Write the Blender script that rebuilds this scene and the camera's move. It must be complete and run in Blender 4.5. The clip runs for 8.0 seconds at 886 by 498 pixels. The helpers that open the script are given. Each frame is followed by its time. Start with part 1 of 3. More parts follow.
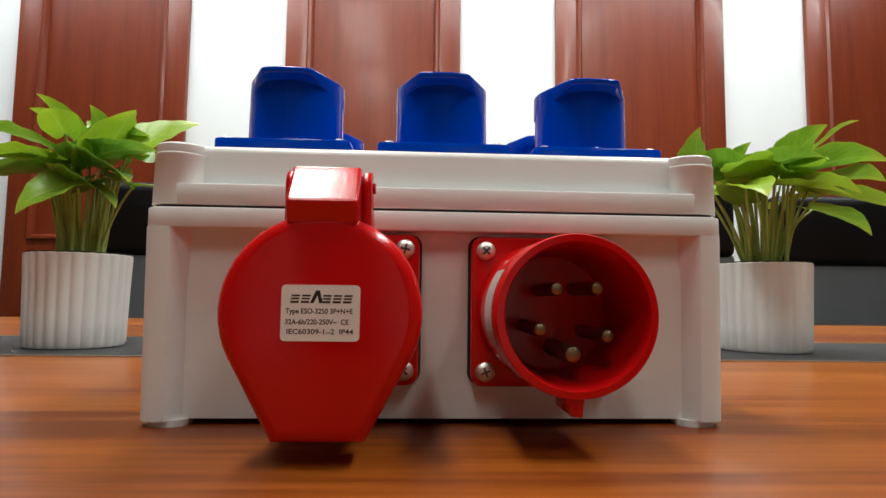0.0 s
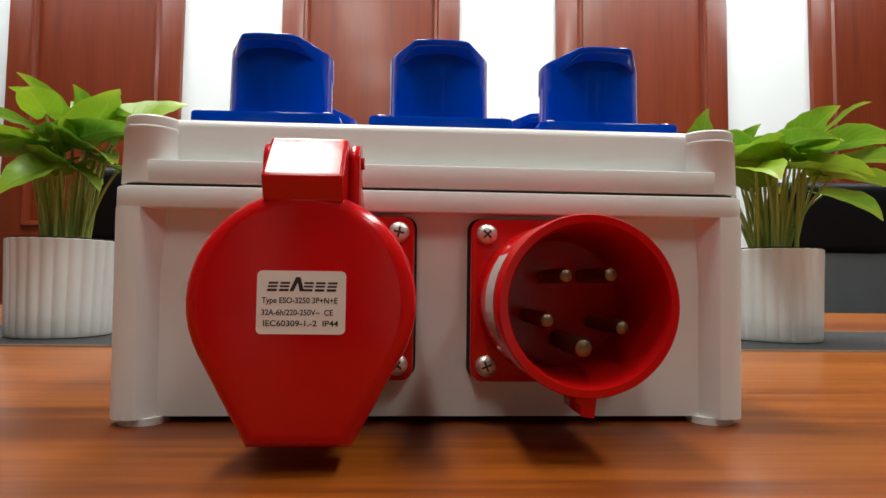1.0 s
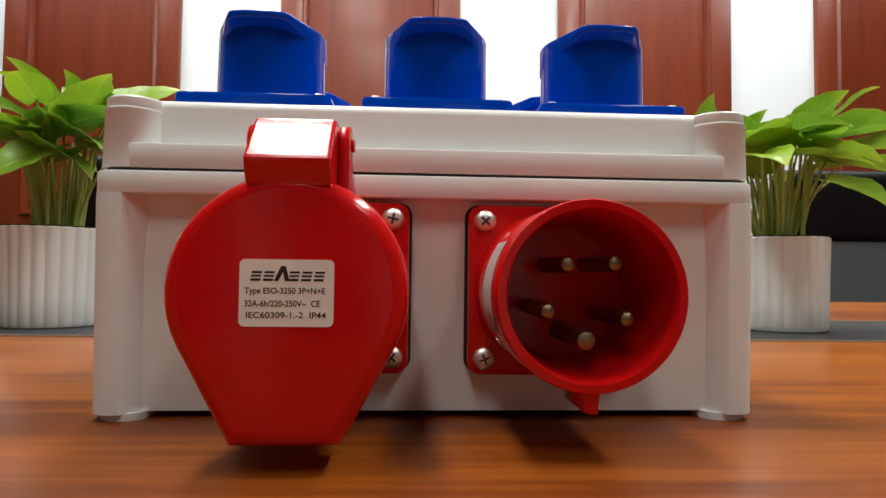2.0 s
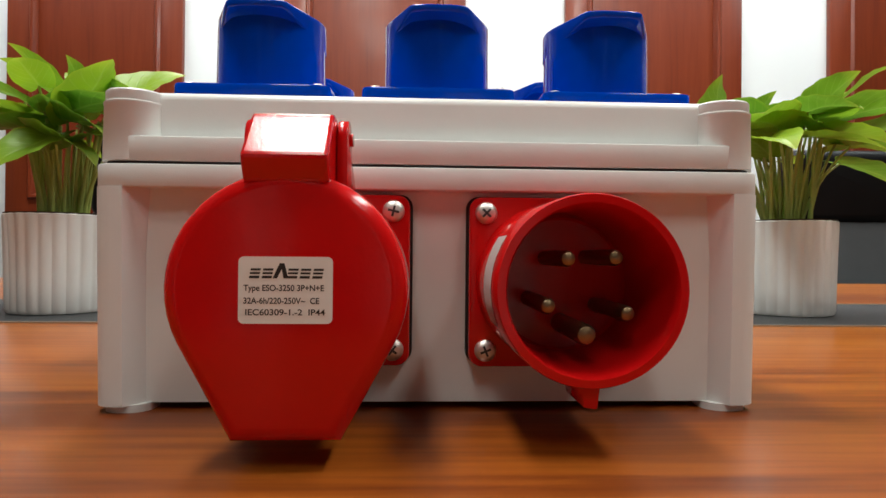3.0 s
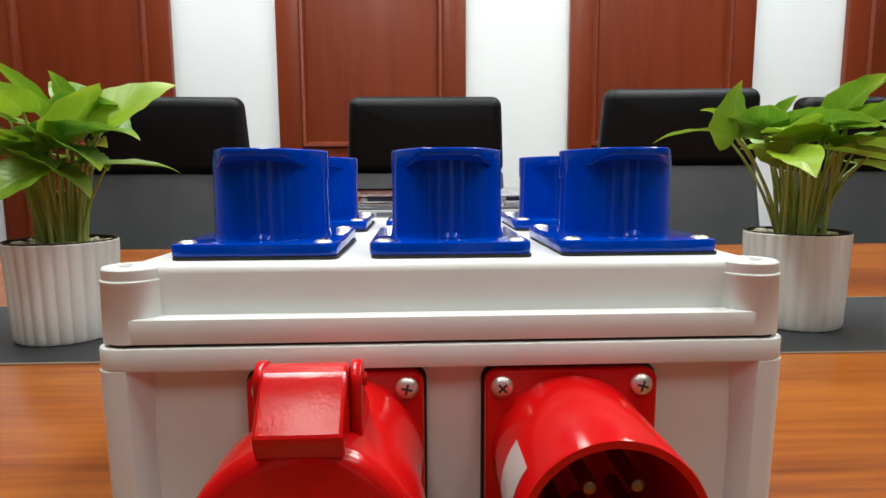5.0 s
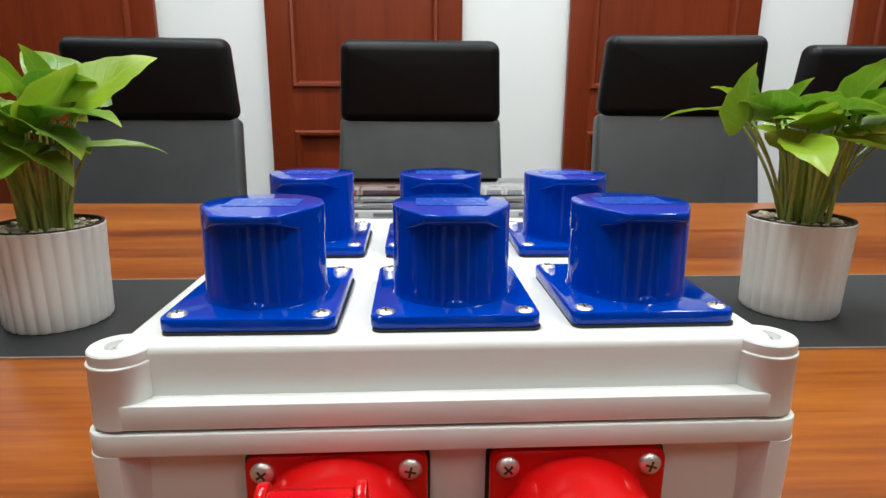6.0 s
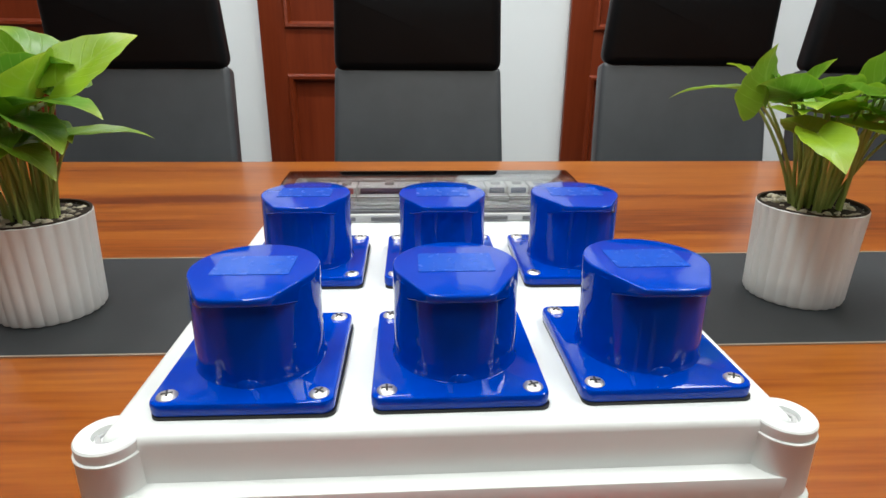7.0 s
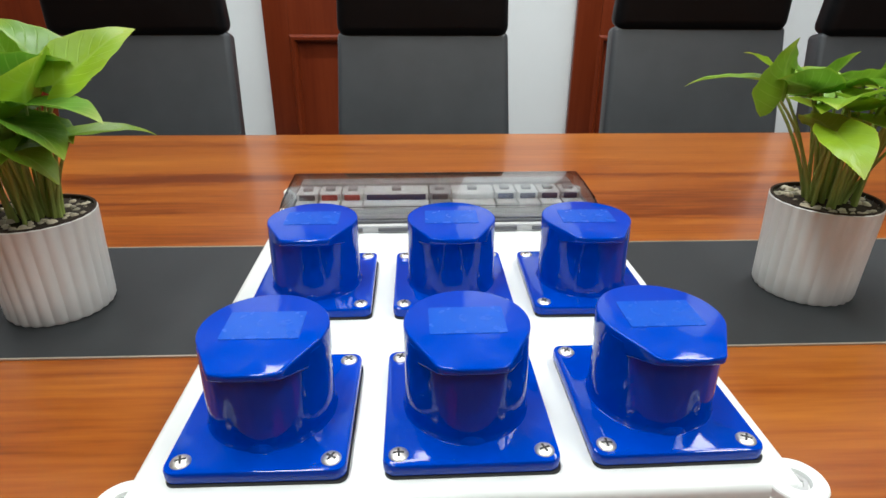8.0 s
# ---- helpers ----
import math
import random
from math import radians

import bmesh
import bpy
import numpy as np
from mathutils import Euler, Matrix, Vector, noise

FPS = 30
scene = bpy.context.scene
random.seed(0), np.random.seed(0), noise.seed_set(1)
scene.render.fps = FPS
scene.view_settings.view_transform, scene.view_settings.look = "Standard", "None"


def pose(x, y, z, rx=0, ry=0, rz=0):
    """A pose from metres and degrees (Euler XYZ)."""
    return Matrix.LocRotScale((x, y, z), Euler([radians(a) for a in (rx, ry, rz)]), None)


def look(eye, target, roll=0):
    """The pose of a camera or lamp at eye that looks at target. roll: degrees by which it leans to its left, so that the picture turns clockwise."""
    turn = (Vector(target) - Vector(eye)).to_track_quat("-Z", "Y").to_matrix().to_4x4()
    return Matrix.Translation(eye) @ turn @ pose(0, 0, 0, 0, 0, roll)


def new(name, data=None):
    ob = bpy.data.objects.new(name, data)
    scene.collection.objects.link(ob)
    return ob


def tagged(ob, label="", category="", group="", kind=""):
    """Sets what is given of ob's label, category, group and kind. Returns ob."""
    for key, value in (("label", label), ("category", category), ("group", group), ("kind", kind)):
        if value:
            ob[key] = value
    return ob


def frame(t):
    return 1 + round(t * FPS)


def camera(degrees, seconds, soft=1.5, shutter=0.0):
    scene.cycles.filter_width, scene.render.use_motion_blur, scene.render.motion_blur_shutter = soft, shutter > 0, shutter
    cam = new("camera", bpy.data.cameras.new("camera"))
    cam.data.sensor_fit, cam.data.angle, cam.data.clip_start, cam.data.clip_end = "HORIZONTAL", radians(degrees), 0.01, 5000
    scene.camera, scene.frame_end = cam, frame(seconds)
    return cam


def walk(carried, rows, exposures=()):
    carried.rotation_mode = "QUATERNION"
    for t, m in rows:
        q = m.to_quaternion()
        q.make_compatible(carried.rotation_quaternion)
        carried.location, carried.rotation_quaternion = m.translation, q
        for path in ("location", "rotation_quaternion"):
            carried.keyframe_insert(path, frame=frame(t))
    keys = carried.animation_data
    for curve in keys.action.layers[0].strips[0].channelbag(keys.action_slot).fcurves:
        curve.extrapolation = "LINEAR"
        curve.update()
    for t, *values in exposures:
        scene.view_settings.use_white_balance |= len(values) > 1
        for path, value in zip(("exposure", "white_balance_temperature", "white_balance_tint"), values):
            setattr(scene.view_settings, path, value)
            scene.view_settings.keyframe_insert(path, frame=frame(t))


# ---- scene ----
cam = camera(74.5, 8.0)
PATH = [
    (0, (-0.011, -0.001, 0.813), (0.077, 1.99, 0.973), 0.7),
    (0.5, (-0.01, 0.011, 0.812), (0.083, 2.004, 0.952), 0.7),
    (1, (-0.009, 0.023, 0.813), (0.083, 2.017, 0.93), 0.7),
    (1.5, (-0.008, 0.033, 0.813), (0.087, 2.028, 0.913), 0.7),
    (3, (-0.004, 0.035, 0.818), (0.063, 2.034, 0.831), 0.5),
    (3.5, (-0.005, 0.034, 0.836), (0.061, 2.032, 0.796), 0.4),
    (4, (-0.006, 0.039, 0.861), (0.052, 2.035, 0.742), 0.45),
    (4.5, (-0.005, 0.043, 0.886), (0.046, 2.036, 0.731), 0.1),
    (5, (-0.009, 0.051, 0.922), (0.054, 2.034, 0.671), -0.25),
    (6.5, (-0.014, 0.092, 1.0), (0.081, 2.001, 0.413), 0.6),
    (7, (-0.015, 0.108, 1.025), (0.079, 1.984, 0.337), 0.5),
    (7.5, (-0.015, 0.118, 1.047), (0.07, 1.96, 0.271), 0.4),
    (8, (-0.017, 0.129, 1.063), (0.059, 1.948, 0.234), 0.3),
]
EXPOSURES = [(0, 0.05, 6300, 4), (3.5, 0.15, 6300, 4), (5, 0.05, 6200, 4), (6.5, -0.05, 6100, 4), (8, -0.1, 6000, 4)]
walk(cam, [(t, look(eye, target, roll)) for t, eye, target, roll in PATH], EXPOSURES)

# ---- world and light ----
world = bpy.data.worlds.new("world")
scene.world = world
world.use_nodes = True
world.node_tree.nodes["Background"].inputs[0].default_value = (0.9, 0.95, 1.0, 1)
world.node_tree.nodes["Background"].inputs[1].default_value = 0.02
STRIP_WATTS = 74.0
# The last pair, at y -1.10, is added fill for faces turned to the camera.
LAMPS = [(-0.43, 0.26, 18.5), (1.10, 0.26, 18.5), (-0.43, 1.38, 10.5), (1.10, 1.38, 10.5), (-0.43, -1.10, 4.0), (1.10, -1.10, 4.0)]
CEILING, COVE = 2.75, 2.98


# ---- helpers of this scene ----
def thing(name, loc, label, category, group="", kind="", turn=0.0):
    ob = new(name)
    ob.empty_display_size = 0.05
    ob.matrix_world = pose(*loc, 0, 0, turn)
    return tagged(ob, label, category, group, kind)


def part(name, bm, material, parent=None, label="", smooth=35.0):
    bmesh.ops.recalc_face_normals(bm, faces=bm.faces[:])
    me = bpy.data.meshes.new(name)
    if smooth:
        lim = radians(smooth)
        for f in bm.faces:
            f.smooth = True
        for e in bm.edges:
            if len(e.link_faces) == 2 and e.calc_face_angle(0.0) > lim:
                e.smooth = False
    bm.to_mesh(me)
    bm.free()
    me.materials.append(material)
    ob = new(name, me)
    if parent is not None:
        ob.parent = parent
    return tagged(ob, label)


def setting(name, bm, material, label, category, smooth=35.0):
    return tagged(part(name, bm, material, None, label, smooth), category=category, kind="structure")


def again(src, name, parent, m):
    ob = new(name, src.data)
    ob.parent = parent
    ob.matrix_basis = m
    if "label" in src:
        ob["label"] = src["label"]
    return ob


def prism(outline, a, b, axis="z", bevel=0.0, seg=2, only=None):
    """A solid of a flat outline, drawn out along an axis from a to b."""
    bm = bmesh.new()
    put = {"z": lambda p, h: (p[0], p[1], h), "y": lambda p, h: (p[0], h, p[1]), "x": lambda p, h: (h, p[0], p[1])}[axis]
    lo = [bm.verts.new(put(p, a)) for p in outline]
    hi = [bm.verts.new(put(p, b)) for p in outline]
    n = len(outline)
    bm.faces.new(lo), bm.faces.new(hi)
    for i in range(n):
        bm.faces.new((lo[i], lo[(i + 1) % n], hi[(i + 1) % n], hi[i]))
    bmesh.ops.recalc_face_normals(bm, faces=bm.faces[:])
    if bevel:
        at = {"x": 0, "y": 1, "z": 2}[axis]
        sharp = [e for e in bm.edges if e.calc_face_angle(0.0) > 0.6]
        if only is not None:
            sharp = [e for e in sharp if all(abs(v.co[at] - only) < 1e-6 for v in e.verts)]
        bmesh.ops.bevel(bm, geom=sharp, offset=bevel, segments=seg, profile=0.5, affect="EDGES", clamp_overlap=True)
    return bm


def block(x0, x1, y0, y1, z0, z1, bevel=0.0, seg=2):
    return prism([(x0, y0), (x1, y0), (x1, y1), (x0, y1)], z0, z1, "z", bevel, seg)


def rounded(x0, x1, y0, y1, r, n=6):
    pts = []
    for cx, cy, a0 in ((x1 - r, y1 - r, 0), (x0 + r, y1 - r, 90), (x0 + r, y0 + r, 180), (x1 - r, y0 + r, 270)):
        for k in range(n + 1):
            a = radians(a0 + 90 * k / n)
            pts.append((cx + r * math.cos(a), cy + r * math.sin(a)))
    return pts


def lathe(profile, n=48, centre=(0, 0, 0), axis="z", wave=None):
    """A solid turned from (radius, height) pairs; closed at its ends where the radius is not nought."""
    bm = bmesh.new()
    rings = []
    for r, h in profile:
        ring = []
        for k in range(n):
            a = 2 * math.pi * k / n
            rr = r * (1 + (wave(a, h) if wave else 0))
            p = {"z": (rr * math.cos(a), rr * math.sin(a), h), "y": (rr * math.cos(a), h, rr * math.sin(a)), "x": (h, rr * math.cos(a), rr * math.sin(a))}[axis]
            ring.append(bm.verts.new(Vector(centre) + Vector(p)))
        rings.append(ring)
    for a, b in zip(rings, rings[1:]):
        for k in range(n):
            bm.faces.new((a[k], a[(k + 1) % n], b[(k + 1) % n], b[k]))
    bm.faces.new(rings[0][::-1]), bm.faces.new(rings[-1])
    return bm


def tube(points, radii, n=8):
    """A round stalk along points."""
    bm = bmesh.new()
    rings = []
    for i, p in enumerate(points):
        d = (Vector(points[min(i + 1, len(points) - 1)]) - Vector(points[max(i - 1, 0)])).normalized()
        u = d.cross(Vector((0.3, 1, 0.1))).normalized()
        v = d.cross(u)
        rings.append([bm.verts.new(Vector(p) + radii[i] * (u * math.cos(2 * math.pi * k / n) + v * math.sin(2 * math.pi * k / n))) for k in range(n)])
    for a, b in zip(rings, rings[1:]):
        for k in range(n):
            bm.faces.new((a[k], a[(k + 1) % n], b[(k + 1) % n], b[k]))
    bm.faces.new(rings[0]), bm.faces.new(rings[-1])
    return bm


def join(*bms):
    out = bmesh.new()
    for bm in bms:
        me = bpy.data.meshes.new("joined")
        bm.to_mesh(me)
        bm.free()
        out.from_mesh(me)
        bpy.data.meshes.remove(me)
    return out


def moved(bm, m):
    bm.transform(m)
    return bm


# ---- materials ----
def material(name, colour, rough=0.5, metal=0.0, vary=0.08, scale=30.0, bump=0.0, bump_scale=200.0, coat=0.0, rough_vary=0.08, stretch=(1, 1, 1), spec=0.5, piece=0.0, ripple=0.0):
    m = bpy.data.materials.new(name)
    m.use_nodes = True
    nt, b = m.node_tree, m.node_tree.nodes["Principled BSDF"]
    b.inputs["Roughness"].default_value, b.inputs["Metallic"].default_value = rough, metal
    b.inputs["Coat Weight"].default_value, b.inputs["Coat Roughness"].default_value = coat, 0.05
    b.inputs["Specular IOR Level"].default_value = spec
    co, mp, no, no2 = (nt.nodes.new("ShaderNode" + k) for k in ("TexCoord", "Mapping", "TexNoise", "TexNoise"))
    mp.inputs["Scale"].default_value = stretch
    nt.links.new(co.outputs["Object"], mp.inputs["Vector"])
    no.inputs["Scale"].default_value, no.inputs["Detail"].default_value = scale, 6
    no2.inputs["Scale"].default_value, no2.inputs["Detail"].default_value = bump_scale, 3
    nt.links.new(mp.outputs[0], no.inputs["Vector"]), nt.links.new(mp.outputs[0], no2.inputs["Vector"])
    mix = nt.nodes.new("ShaderNodeMix")
    mix.data_type = "RGBA"
    mix.inputs[6].default_value = (*(c * (1 - vary) for c in colour), 1)
    mix.inputs[7].default_value = (*(min(c * (1 + vary), 1) for c in colour), 1)
    nt.links.new(no.outputs["Fac"], mix.inputs[0])
    out = mix.outputs[2]
    if piece:
        info, hsv, mr = (nt.nodes.new("ShaderNode" + k) for k in ("ObjectInfo", "HueSaturation", "MapRange"))
        mr.inputs["To Min"].default_value, mr.inputs["To Max"].default_value = 1 - piece, 1 + piece
        nt.links.new(info.outputs["Random"], mr.inputs["Value"]), nt.links.new(mr.outputs[0], hsv.inputs["Value"])
        nt.links.new(out, hsv.inputs["Color"])
        out = hsv.outputs[0]
    nt.links.new(out, b.inputs["Base Color"])
    mr = nt.nodes.new("ShaderNodeMapRange")
    mr.inputs["To Min"].default_value, mr.inputs["To Max"].default_value = max(rough - rough_vary, 0.02), min(rough + rough_vary, 1)
    nt.links.new(no2.outputs["Fac"], mr.inputs["Value"]), nt.links.new(mr.outputs[0], b.inputs["Roughness"])
    if bump or ripple:
        soft, wide = nt.nodes.new("ShaderNodeBump"), nt.nodes.new("ShaderNodeTexNoise")
        wide.inputs["Scale"].default_value, wide.inputs["Detail"].default_value = 28, 2
        nt.links.new(co.outputs["Object"], wide.inputs["Vector"])
        soft.inputs["Strength"].default_value, soft.inputs["Distance"].default_value = ripple, 0.004
        nt.links.new(wide.outputs["Fac"], soft.inputs["Height"])
        bu = nt.nodes.new("ShaderNodeBump")
        bu.inputs["Strength"].default_value, bu.inputs["Distance"].default_value = bump, 0.001
        nt.links.new(no2.outputs["Fac"], bu.inputs["Height"]), nt.links.new(bu.outputs[0], b.inputs["Normal"])
        nt.links.new(soft.outputs[0], bu.inputs["Normal"])
    return m


def wood(name, dark, mid, light, along, rough, coat, streak=18.0, grain=260.0, spec=0.3):
    """Veneer with its grain along one axis: broad streaks, fine pores and a clear lacquer."""
    m = bpy.data.materials.new(name)
    m.use_nodes = True
    nt, b = m.node_tree, m.node_tree.nodes["Principled BSDF"]
    co, mp = nt.nodes.new("ShaderNodeTexCoord"), nt.nodes.new("ShaderNodeMapping")
    mp.inputs["Scale"].default_value = {"x": (0.06, 1, 1), "y": (1, 0.06, 1), "z": (1, 1, 0.06)}[along]
    nt.links.new(co.outputs["Object"], mp.inputs["Vector"])
    big, fine, ramp = nt.nodes.new("ShaderNodeTexNoise"), nt.nodes.new("ShaderNodeTexNoise"), nt.nodes.new("ShaderNodeValToRGB")
    big.inputs["Scale"].default_value, big.inputs["Detail"].default_value, big.inputs["Distortion"].default_value = streak, 5, 0.4
    big.inputs["Roughness"].default_value = 0.6
    fine.inputs["Scale"].default_value, fine.inputs["Detail"].default_value = grain, 4
    for n in (big, fine):
        nt.links.new(mp.outputs[0], n.inputs["Vector"])
    add = nt.nodes.new("ShaderNodeMath")
    add.operation, add.inputs[1].default_value = "MULTIPLY_ADD", 0.4
    nt.links.new(fine.outputs["Fac"], add.inputs[0]), nt.links.new(big.outputs["Fac"], add.inputs[2])
    cr = ramp.color_ramp
    cr.elements[0].position, cr.elements[0].color = 0.52, (*dark, 1)
    cr.elements[1].position, cr.elements[1].color = 0.88, (*light, 1)
    cr.elements.new(0.66).color = (*mid, 1)
    nt.links.new(add.outputs[0], ramp.inputs[0]), nt.links.new(ramp.outputs[0], b.inputs["Base Color"])
    b.inputs["Roughness"].default_value, b.inputs["Specular IOR Level"].default_value = rough, spec
    b.inputs["Coat Weight"].default_value, b.inputs["Coat Roughness"].default_value = coat, 0.12
    bu = nt.nodes.new("ShaderNodeBump")
    bu.inputs["Strength"].default_value, bu.inputs["Distance"].default_value = 0.06, 0.0005
    nt.links.new(fine.outputs["Fac"], bu.inputs["Height"]), nt.links.new(bu.outputs[0], b.inputs["Normal"])
    return m


def clear(name, tint, rough=0.03):
    """A thin smoked plastic: part see-through, part gloss."""
    m = bpy.data.materials.new(name)
    m.use_nodes = True
    b = m.node_tree.nodes["Principled BSDF"]
    b.inputs["Base Color"].default_value = (*tint, 1)
    b.inputs["Transmission Weight"].default_value, b.inputs["IOR"].default_value, b.inputs["Roughness"].default_value = 1.0, 1.35, rough
    return m


def glowing(name, colour, strength):
    m = bpy.data.materials.new(name)
    m.use_nodes = True
    b = m.node_tree.nodes["Principled BSDF"]
    b.inputs["Emission Color"].default_value, b.inputs["Emission Strength"].default_value = (*colour, 1), strength
    return m


TABLE_WOOD = wood("table_veneer", (0.125, 0.025, 0.003), (0.245, 0.061, 0.006), (0.36, 0.114, 0.013), "x", 0.33, 0.12, 10.0, 140.0)
PANEL_WOOD = wood("cherry_panel", (0.125, 0.017, 0.004), (0.155, 0.023, 0.005), (0.185, 0.031, 0.008), "z", 0.36, 0.12, 6.0, 70.0, 0.35)
WALL_PAINT = material("wall_paint", (0.78, 0.79, 0.78), 0.75, vary=0.02, scale=2.0, bump=0.15, bump_scale=350)
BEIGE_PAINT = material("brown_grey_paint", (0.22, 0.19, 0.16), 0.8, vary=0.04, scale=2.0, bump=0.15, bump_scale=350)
CEIL_PAINT = material("ceiling_paint", (0.8, 0.8, 0.79), 0.85, vary=0.02, scale=2.0)
CARPET = material("carpet", (0.16, 0.15, 0.15), 0.95, vary=0.25, scale=60, bump=0.6, bump_scale=900)
RUNNER = material("charcoal_leather", (0.024, 0.026, 0.028), 0.5, spec=0.35, vary=0.2, scale=14, bump=0.25, bump_scale=1500, rough_vary=0.1)
EDGE_STRIP = material("runner_edge", (0.42, 0.36, 0.28), 0.4, metal=0.6, vary=0.1)
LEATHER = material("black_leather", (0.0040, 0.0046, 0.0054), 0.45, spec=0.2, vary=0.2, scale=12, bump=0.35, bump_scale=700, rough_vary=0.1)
# Same black leather; the light on the tilted backrests is put into the colour.
LEATHER_LIT = material("black_leather_lit", (0.060, 0.065, 0.070), 0.40, vary=0.2, scale=12, bump=0.35, bump_scale=700, rough_vary=0.1)
CHROME = material("chrome", (0.6, 0.6, 0.6), 0.15, metal=1.0, vary=0.05)
BOX_WHITE = material("box_plastic", (0.765, 0.785, 0.765), 0.32, vary=0.03, scale=40, bump=0.04, bump_scale=1600, rough_vary=0.06)
CAP_GREY = material("cap_recess", (0.42, 0.42, 0.42), 0.5, vary=0.1, scale=200)
RED = material("red_plastic", (0.52, 0.004, 0.005), 0.14, spec=0.33, vary=0.10, scale=40, bump=0.05, bump_scale=900, rough_vary=0.09, ripple=0.11)
BLUE = material("blue_plastic", (0.0, 0.046, 0.44), 0.04, spec=0.3, vary=0.08, scale=50, bump=0.02, bump_scale=700, rough_vary=0.03, ripple=0.08)
STICKER_BLUE = material("clear_sticker", (0.006, 0.080, 0.50), 0.26, spec=0.3, vary=0.05, scale=60, rough_vary=0.06, ripple=0.1)
RUBBER = material("black_rubber", (0.012, 0.012, 0.013), 0.6, vary=0.15)
STEEL = material("screw_steel", (0.78, 0.76, 0.71), 0.42, metal=0.9, vary=0.12, scale=500, bump=0.1, bump_scale=1500)
SLOT = material("screw_slot", (0.05, 0.05, 0.05), 0.6, metal=0.5, vary=0.1)
BRASS = material("brass", (0.28, 0.21, 0.12), 0.42, metal=1.0, vary=0.15, scale=300)
PAPER = material("white_sticker", (0.80, 0.79, 0.76), 0.45, vary=0.03, scale=200)
INK = material("black_ink", (0.015, 0.013, 0.012), 0.6, vary=0.1)
POT_WHITE = material("white_ceramic", (0.74, 0.74, 0.72), 0.42, vary=0.04, scale=40, bump=0.1, bump_scale=500)
SOIL = material("soil", (0.035, 0.022, 0.014), 0.95, vary=0.5, scale=160, bump=1.0, bump_scale=400)
PEBBLE = material("pebble", (0.55, 0.48, 0.36), 0.6, vary=0.3, scale=80, piece=0.35, bump=0.2, bump_scale=400)
SMOKED = clear("smoked_plastic", (0.72, 0.73, 0.74))
GREY_PLASTIC = material("grey_plastic", (0.48, 0.48, 0.47), 0.4, vary=0.06, scale=60)
DARK_GREY = material("dark_grey_plastic", (0.12, 0.12, 0.125), 0.45, vary=0.08, scale=60)
NAVY = material("breaker_navy", (0.02, 0.035, 0.10), 0.4, vary=0.1)
LEVER_RED = material("breaker_red", (0.45, 0.05, 0.03), 0.4, vary=0.1)
LAMP_GLOW = glowing("lamp_diffuser", (1.0, 0.95, 0.86), 5.0)
LAMP_TRIM = material("lamp_trim", (0.75, 0.75, 0.75), 0.4, vary=0.02)


